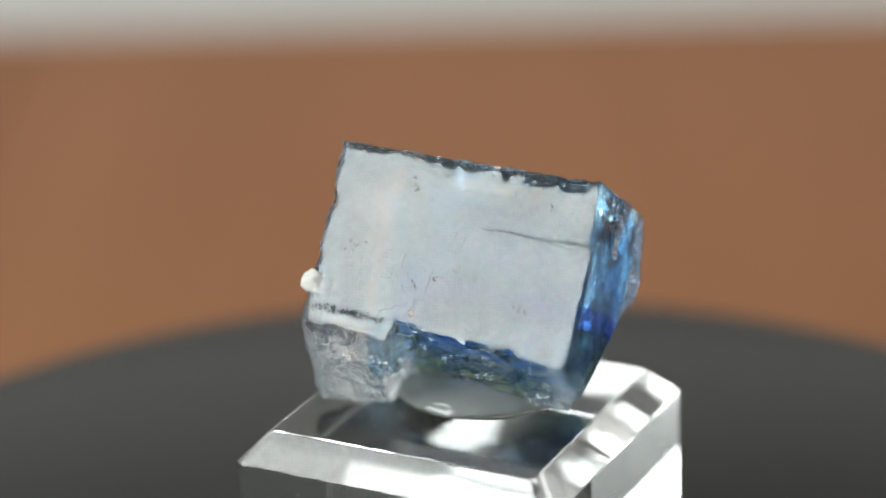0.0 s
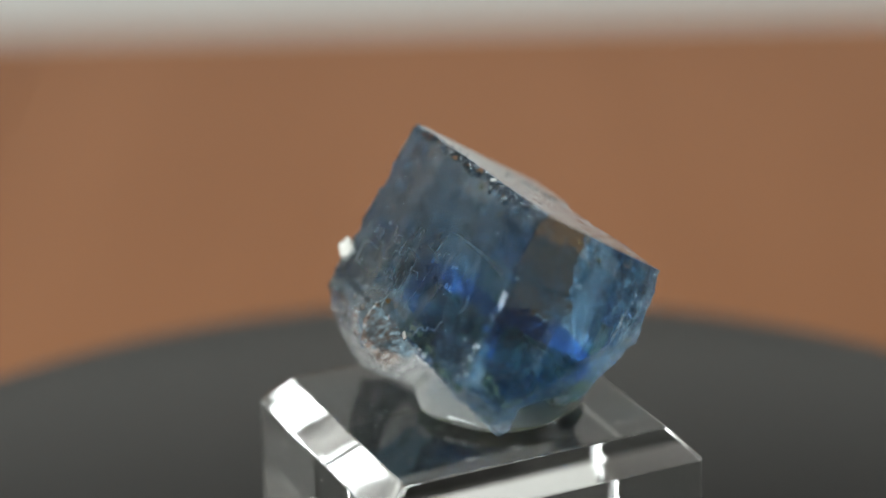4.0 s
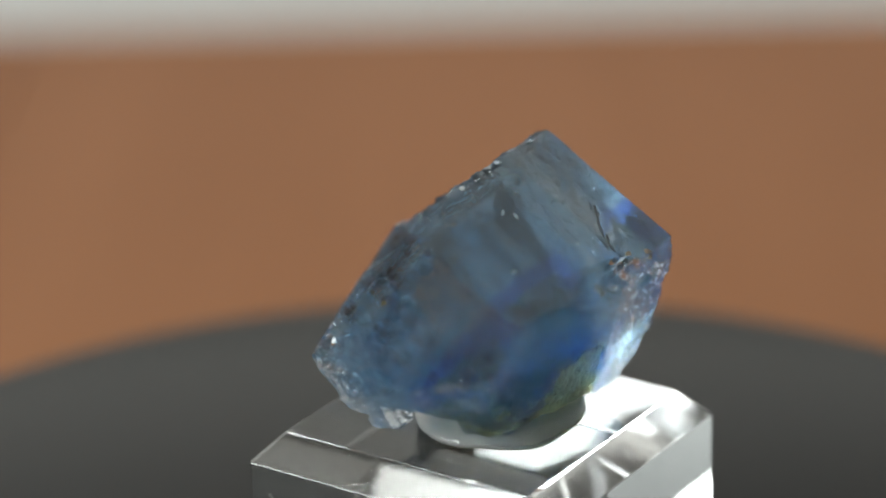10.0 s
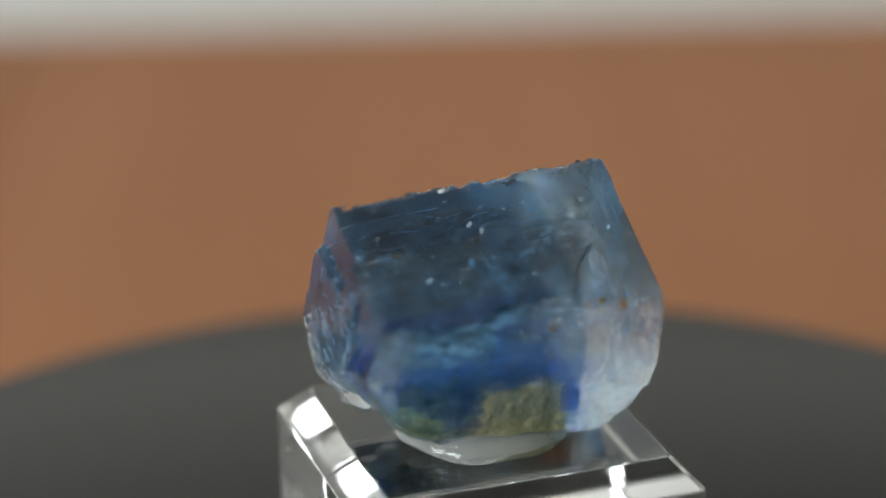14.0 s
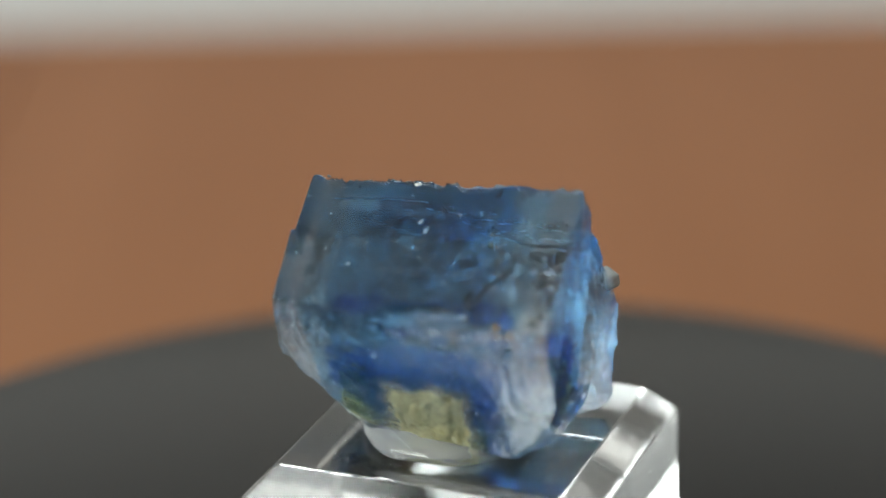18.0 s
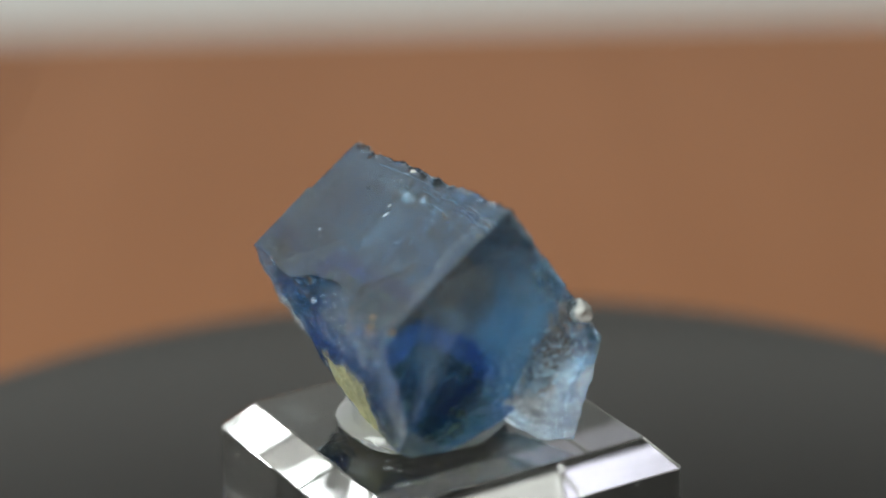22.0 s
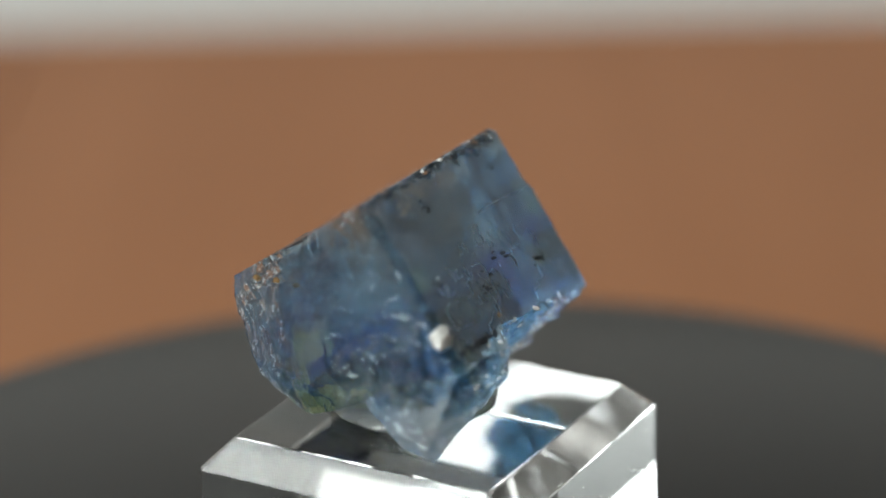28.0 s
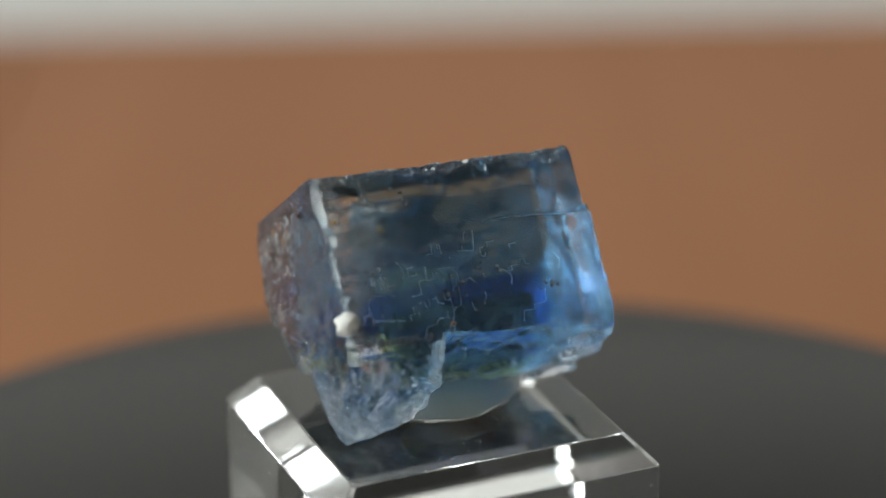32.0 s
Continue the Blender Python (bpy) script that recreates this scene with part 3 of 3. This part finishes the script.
def lines(root, paths, out, width=0.052):
    """Fine dark clefts on the bright face along (a, w) paths, jagged and of uneven width."""
    rnd = random.Random(len(paths))
    for path in paths:
        fine = []
        for (a, w), (aa, ww) in zip(path, path[1:]):
            n = max(2, int(math.hypot(aa - a, ww - w) / 0.22))
            fine += [(a + (aa - a) * i / n + rnd.uniform(-0.05, 0.05), w + (ww - w) * i / n + rnd.uniform(-0.05, 0.05)) for i in range(n)]
        fine.append(path[-1])
        bm = bmesh.new()
        wide = rnd.uniform(0.5, 1.0) * width
        places = []
        for k, (a, w) in enumerate(fine):
            p, q = fine[max(k - 1, 0)], fine[min(k + 1, len(fine) - 1)]
            n = Vector((-(q[1] - p[1]), q[0] - p[0])).normalized() * wide * rnd.uniform(0.3, 1.5)
            places += [on_face(a + n.x * e, w + n.y * e, out + 0.2) / MM for e in (1, 0, -1)]
        row = [bm.verts.new((p + U1 * (0.04 if k % 3 == 1 else -0.05)) * MM) for k, p in enumerate(settle(places, U1))]
        for k in range(0, len(row) - 3, 3):
            for i in (k, k + 1):
                bm.faces.new((row[i], row[i + 1], row[i + 4], row[i + 3]))
        bmesh.ops.recalc_face_normals(bm, faces=bm.faces[:])
        part("growth_line", bm, CRACK_MAT, root)


def pits(root, count, seed):
    """Etched pits, their lost shine painted as dark lumps: clusters and single ones on the bright face, a few behind
    the ridge, and a dark crust along the edges.
    """
    rnd = random.Random(seed)
    bm = bmesh.new()
    level = lambda a, w: 0.1 if a > 15.4 and w > 6.3 else 0.0
    spots = []
    for _ in range(count):
        spots.append((rnd.uniform(0.5, 24.5), rnd.uniform(0.6, 14.5), 0.03 + 0.09 * rnd.random() ** 3, 0.5))
    for _ in range(12):
        a, w = rnd.uniform(1.0, 23.0), rnd.uniform(1.0, 14.5)
        for _ in range(rnd.randint(3, 9)):
            spots.append((a + rnd.gauss(0, 0.45), w + rnd.gauss(0, 0.28), 0.07 + 0.17 * rnd.random() ** 2, 0.4))
    for k in range(330):
        # crust on the ridge, thicker in places
        a = rnd.uniform(0.0, 24.8)
        if noise.noise(Vector((a * 0.7, 3.0, 0.0))) > -0.28:
            spots.append((a, 0.25 + rnd.uniform(0.0, 0.45 + 0.6 * abs(noise.noise(Vector((a * 1.3, 0.0, 9.0))))), rnd.uniform(0.06, 0.15), 0.6))
    for k in range(55):
        w = rnd.uniform(4.0, 16.0)
        if noise.noise(Vector((w * 0.8, 8.0, 0.0))) > -0.1:
            spots.append((rnd.uniform(0.1, 0.45), w, rnd.uniform(0.04, 0.11), 0.6))
    for k in range(150):
        a = rnd.uniform(0.5, 8.0)
        spots.append((a, 15.9 + rnd.gauss(0, 0.18) + 0.04 * a, rnd.uniform(0.06, 0.16), 0.8))
    places = settle([on_face(a, w, level(a, w) + 0.2) / MM for a, w, r, deep in spots], U1)
    for (a, w, r, deep), at in zip(spots, places):
        m = Matrix.Translation((at - U1 * r * deep * 0.4) * MM) @ Matrix.Rotation(rnd.uniform(0, 3), 4, U1) @ Matrix.Diagonal((r * MM * rnd.uniform(0.7, 1.9), r * MM, r * MM * deep, 1))
        bmesh.ops.create_icosphere(bm, subdivisions=1, radius=1.0, matrix=m)
    for _ in range(16):
        r = 0.06 + 0.12 * rnd.random() ** 2
        at = (Vector((3.05, 12.39, 24.47)) - U3 * rnd.uniform(1, 22) - U1 * rnd.uniform(1, 11)) * MM
        bmesh.ops.create_icosphere(bm, subdivisions=1, radius=1.0, matrix=Matrix.Translation(at) @ Matrix.Diagonal((r * MM, r * MM * 1.6, r * MM * 0.5, 1)))
    for v in bm.verts:
        v.co += noise.noise_vector(v.co * 4000) * 0.00007
    part("etching", bm, PIT_MAT, root, "dark edge crust, and etched pits painted dark")["kind"] = "stuff"


def crackle(root, count, seed):
    """Short square-cornered clefts in the middle of the bright face."""
    rnd = random.Random(seed)
    paths = []
    for _ in range(count):
        a, w = rnd.gauss(11.0, 4.0), rnd.uniform(7.0, 15.0)
        path = [(a, w)]
        for k in range(rnd.randint(1, 4)):
            go = rnd.uniform(0.25, 0.9) * rnd.choice((-1, 1))
            a, w = (a + go, w) if k % 2 else (a, w + go)
            path.append((a, w))
        if all(1.0 < p[0] < 23.0 and 6.6 < p[1] < 15.5 for p in path):
            paths.append(path)
    lines(root, paths, 0.1, 0.035)


def flakes(root, count, seed):
    """Small cleavage flakes that catch the light on the fracture below the bright face."""
    rnd = random.Random(seed)
    starts = [on_face(rnd.gauss(8.0, 4.5), rnd.uniform(16.6, 22.0), 1.5) / MM for _ in range(count)]
    for at in settle(starts, (U1 * 0.9 - U2 * 0.43).normalized()):
        if not (0.8 < at.z < 14 and abs(crystal_field(np.array([at]))[0]) < 0.15):
            continue
        x, y, z = rnd.uniform(0.12, 0.55), rnd.uniform(0.08, 0.22), 0.05
        bm = box_bm(-x, x, -y, y, -z, z, 0.02, 1)
        for v in bm.verts:
            v.co.x += 0.25 * v.co.y * rnd.uniform(-1, 1)
        turn = Matrix((U3, U2, U1)).transposed().to_4x4() @ pose(0, 0, 0, rnd.gauss(0, 7), rnd.gauss(0, 7), rnd.choice((0, 0, 0, 45)) + rnd.gauss(0, 14))
        bm.transform(Matrix.Scale(MM, 4) @ Matrix.Translation(at + U1 * 0.02) @ turn)
        part("cleavage_flake", bm, FLUORITE, root)


def top_marks(root, seed):
    """Pale flecks just inside the upper face, and a dark hatch of small splits near its back corner."""
    rnd = random.Random(seed)
    spots = [(7.2, -0.6), (10.6, -6.9), (5.7, 2.2), (9.2, 11.0), (6.4, -1.4)] + [(rnd.uniform(4, 13), rnd.uniform(-11, 11)) for _ in range(14)]
    for k, (x, y) in enumerate(spots):
        z = (CUTS[1][3] - CUTS[1][0] * x - CUTS[1][1] * y) / CUTS[1][2]
        at = (Vector((x, y, z)) - U2 * rnd.uniform(0.1, 0.5)) * MM
        r = (rnd.uniform(0.16, 0.42) if k < 5 else rnd.uniform(0.06, 0.17))
        bm = bmesh.new()
        turn = Matrix.Rotation(rnd.uniform(-0.7, 0.7), 4, U3) @ Matrix.Rotation(rnd.uniform(0, 3), 4, U2)
        bmesh.ops.create_icosphere(bm, subdivisions=2, radius=1.0, matrix=Matrix.Translation(at) @ turn @ Matrix.Diagonal((r * MM, r * 0.45 * MM, r * 0.22 * MM, 1)))
        for v in bm.verts:
            v.co += noise.noise_vector(v.co * 3000) * 0.00008
        part("pale_fleck", bm, FLECK_MAT, root)
    for k in range(9):
        f = k / 8
        x, y = 10.2 + 3.6 * f + rnd.gauss(0, 0.15), 8.0 - 2.6 * f + rnd.gauss(0, 0.25)
        z = (CUTS[1][3] - CUTS[1][0] * x - CUTS[1][1] * y) / CUTS[1][2]
        bm = bmesh.new()
        along = Vector((4.2, -3.2, -2.9)).normalized()
        basis = Matrix((along, U2.cross(along), U2)).transposed().to_4x4()
        turn = Matrix.Rotation(rnd.gauss(0, 0.2), 4, U2)
        size = (rnd.uniform(0.5, 1.0), rnd.uniform(0.07, 0.17), 0.22)
        bmesh.ops.create_icosphere(bm, subdivisions=2, radius=1.0, matrix=Matrix.Translation((Vector((x, y, z)) - U2 * 0.16) * MM) @ turn @ basis @ Matrix.Diagonal((size[0] * MM, size[1] * MM, size[2] * MM, 1)))
        for v in bm.verts:
            v.co += noise.noise_vector(v.co * 2500) * 0.0001
        part("split", bm, PIT_MAT, root)


def crystal():
    root = tagged(new("fluorite_specimen"), "translucent blue fluorite cube with a broken underside", "mineral")
    verts, faces = contour(crystal_field, (-9, -17, -0.5), (17, 16, 26), 0.14)
    body = skin("crystal", verts, faces, FLUORITE)
    body.parent = root
    body.data.materials.append(FLUORITE_BROKEN)
    body.data.polygons.foreach_set("material_index", broken(verts[faces].mean(1)).astype(np.int32))
    whole = (-40, 40)
    for name, mat, label, box in (
            ("blue_zone", BLUE_ZONE, "", (whole, whole, (-10.0, 7.0), 0.9)),
            ("blue_zone", BLUE_ZONE, "", (whole, (-40, 18.5), (-8.0, 4.5), 2.8)),
            ("cloudy_zone", CLOUD, "pale cloudy foot of the crystal", (whole, (-40, 7.5), (-40, -6.5), 1.1)),
            ("indigo_zone", INDIGO_ZONE, "indigo zone inside the crystal", ((-9.5, 2.2), (1, 11.2), (-9.0, 7.4), 2.0)),
            ("yellow_zone", YELLOW_ZONE, "olive yellow zone inside the crystal", ((-11.5, 0.9), (0, 9.3), (-8.0, 5.8), 0.7))):
        v, f = contour(zone_field(*box), (-9, -17, -0.5), (17, 16, 26), 0.45)
        z = skin(name, v, f, mat, 50)
        z.parent = root
        if label:
            z["label"] = label
    for k, (at, tilt, size) in enumerate((((4, 6, 12), (70, 10, 20), 8), ((6, -6, 10), (100, 40, 60), 7), ((0, -2, 16), (40, 20, 110), 6), ((9, 4, 9), (20, 60, 10), 6))):
        veil(root, at, tilt, size, k)
    lines(root, [
        [(2.4, 12.0), (2.3, 13.2), (2.6, 13.9), (5.6, 14.3)], [(2.4, 12.0), (3.2, 11.7), (5.0, 11.9)], [(6.6, 12.2), (7.6, 12.1), (7.6, 10.9), (8.4, 10.8), (8.5, 9.6)],
        [(9.4, 9.9), (11.3, 10.2), (11.5, 10.7), (11.2, 13.6), (10.4, 13.9), (10.1, 15.0), (9.6, 15.6)], [(7.0, 16.2), (7.5, 15.2), (8.4, 15.0), (8.8, 14.5), (9.8, 14.6)],
        [(10.2, 15.2), (9.9, 16.4), (8.8, 16.9)], [(8.4, 10.2), (8.4, 10.9), (9.1, 10.9), (9.1, 10.3)], [(12.0, 8.6), (13.6, 8.8), (13.9, 6.9)], [(11.6, 11.4), (12.6, 11.2), (13.2, 11.8)],
        [(8.9, 12.5), (9.0, 13.0), (9.6, 13.3)], [(4.0, 10.0), (4.4, 11.2), (5.4, 11.0)], [(5.8, 8.9), (6.4, 9.6), (6.1, 10.4)]], 0.0)
    lines(root, [
        [(15.2, 6.2), (17.0, 6.1), (20.2, 6.2), (24.4, 6.6)], [(19.8, 13.2), (19.6, 14.4), (18.4, 14.6), (18.3, 15.0), (17.2, 15.0), (17.0, 16.0)],
        [(16.0, 10.8), (16.8, 11.6), (16.6, 12.4)], [(21.4, 10.0), (21.9, 10.8), (21.6, 11.6)]], 0.1)
    crackle(root, 30, 11)
    flakes(root, 34, 12)
    pits(root, 90, 5)
    top_marks(root, 21)
    grain("white_grain", BEAD_MAT, Vector((-4.7, 12.9, 13.1)) * MM, (0.9, 1.1, 1.1), root, 1.0, "small white rounded mineral grain")
    grain("white_grain", BEAD_MAT, on_face(15.1, 0.25, -0.1), (0.28, 0.34, 0.22), root, 2.0)
    grain("white_grain", BEAD_MAT, on_face(4.2, 9.2, 0.0), (0.16, 0.16, 0.16), root, 3.0)
    for k, at in enumerate(((13.0, 3.7, 13.1), (15.0, 9.6, 15.0), (13.5, 8.1, 14.6))):
        grain("rusty_grain", RUST_MAT, Vector(at) * MM, (0.3, 0.35, 0.28), root, 4.0 + k, "rusty orange speck")
    grain("rusty_grain", RUST_MAT, on_face(10.2, 15.1, -0.1), (0.3, 0.3, 0.25), root, 9.0, "rusty orange speck")
    return root


stone = crystal()


# ---- turning ----
TURN = [
    66.5, 61.6, 56.8, 52.0, 47.3, 42.6, 37.8, 32.8, 27.3, 21.7, 16.2, 10.8, 6.0, 1.5, -2.9, -7.5, -12.1, -16.6, -21.3, -26.1, -31.0, -36.1,
    -41.2, -46.1, -51.0, -55.9, -60.6, -65.0, -69.3, -73.9, -78.9, -84.0, -89.2, -94.3, -99.3, -104.1, -108.7, -113.3, -117.8, -122.5, -127.4,
    -132.3, -137.3, -142.2, -147.2, -152.1, -157.0, -161.7, -166.6, -171.7, -176.9, -182.1, -187.0, -191.9, -196.8, -201.7, -206.6, -211.6,
    -216.5, -221.3, -226.1, -230.9, -235.7, -240.5, -245.4]
SWAY = [
    0.45, 0.34, 0.22, 0.14, 0.06, 0.0, -0.07, -0.11, -0.1, -0.07, -0.04, -0.05, -0.12, -0.2, -0.26, -0.25, -0.23, -0.23, -0.26, -0.31, -0.37,
    -0.42, -0.38, -0.17, 0.03, 0.16, 0.25, 0.26, 0.32, 0.33, 0.3, 0.26, 0.24, 0.24, 0.23, 0.22, 0.19, 0.16, 0.22, 0.33, 0.33, 0.3, 0.26, 0.21,
    0.09, -0.02, -0.1, -0.11, -0.19, -0.36, -0.57, -0.63, -0.53, -0.36, -0.18, -0.04, 0.04, 0.08, 0.13, 0.18, 0.21, 0.15, 0.04, -0.05, -0.16]
BOB = [
    0.12, 0.15, 0.17, 0.17, 0.13, 0.12, 0.09, 0.02, -0.08, -0.21, -0.36, -0.5, -0.58, -0.6, -0.58, -0.51, -0.34, -0.04, 0.18, 0.23, 0.14, -0.01,
    -0.05, -0.01, -0.07, -0.09, -0.12, -0.13, -0.14, -0.13, -0.09, -0.04, -0.01, -0.02, -0.1, -0.14, -0.11, -0.05, -0.01, 0.05, 0.1, 0.15, 0.2,
    0.23, 0.26, 0.27, 0.23, 0.15, 0.04, -0.06, -0.09, -0.07, -0.02, 0.05, 0.12, 0.2, 0.26, 0.27, 0.27, 0.26, 0.25, 0.19, 0.13, 0.1, 0.09]


def motions():
    """The platter turns, a little unevenly, and carries block, putty and crystal with it."""
    def rows(z):
        return [(0.5 * i, pose(SWAY[i] * MM, 0, z + BOB[i] * MM, 0, 0, TURN[i])) for i in range(len(TURN))]
    walk(platter, rows(PLATTER - DESK))
    walk(base, rows(TOP))
    walk(gel, rows(TOP))
    walk(stone, rows(TOP))


motions()
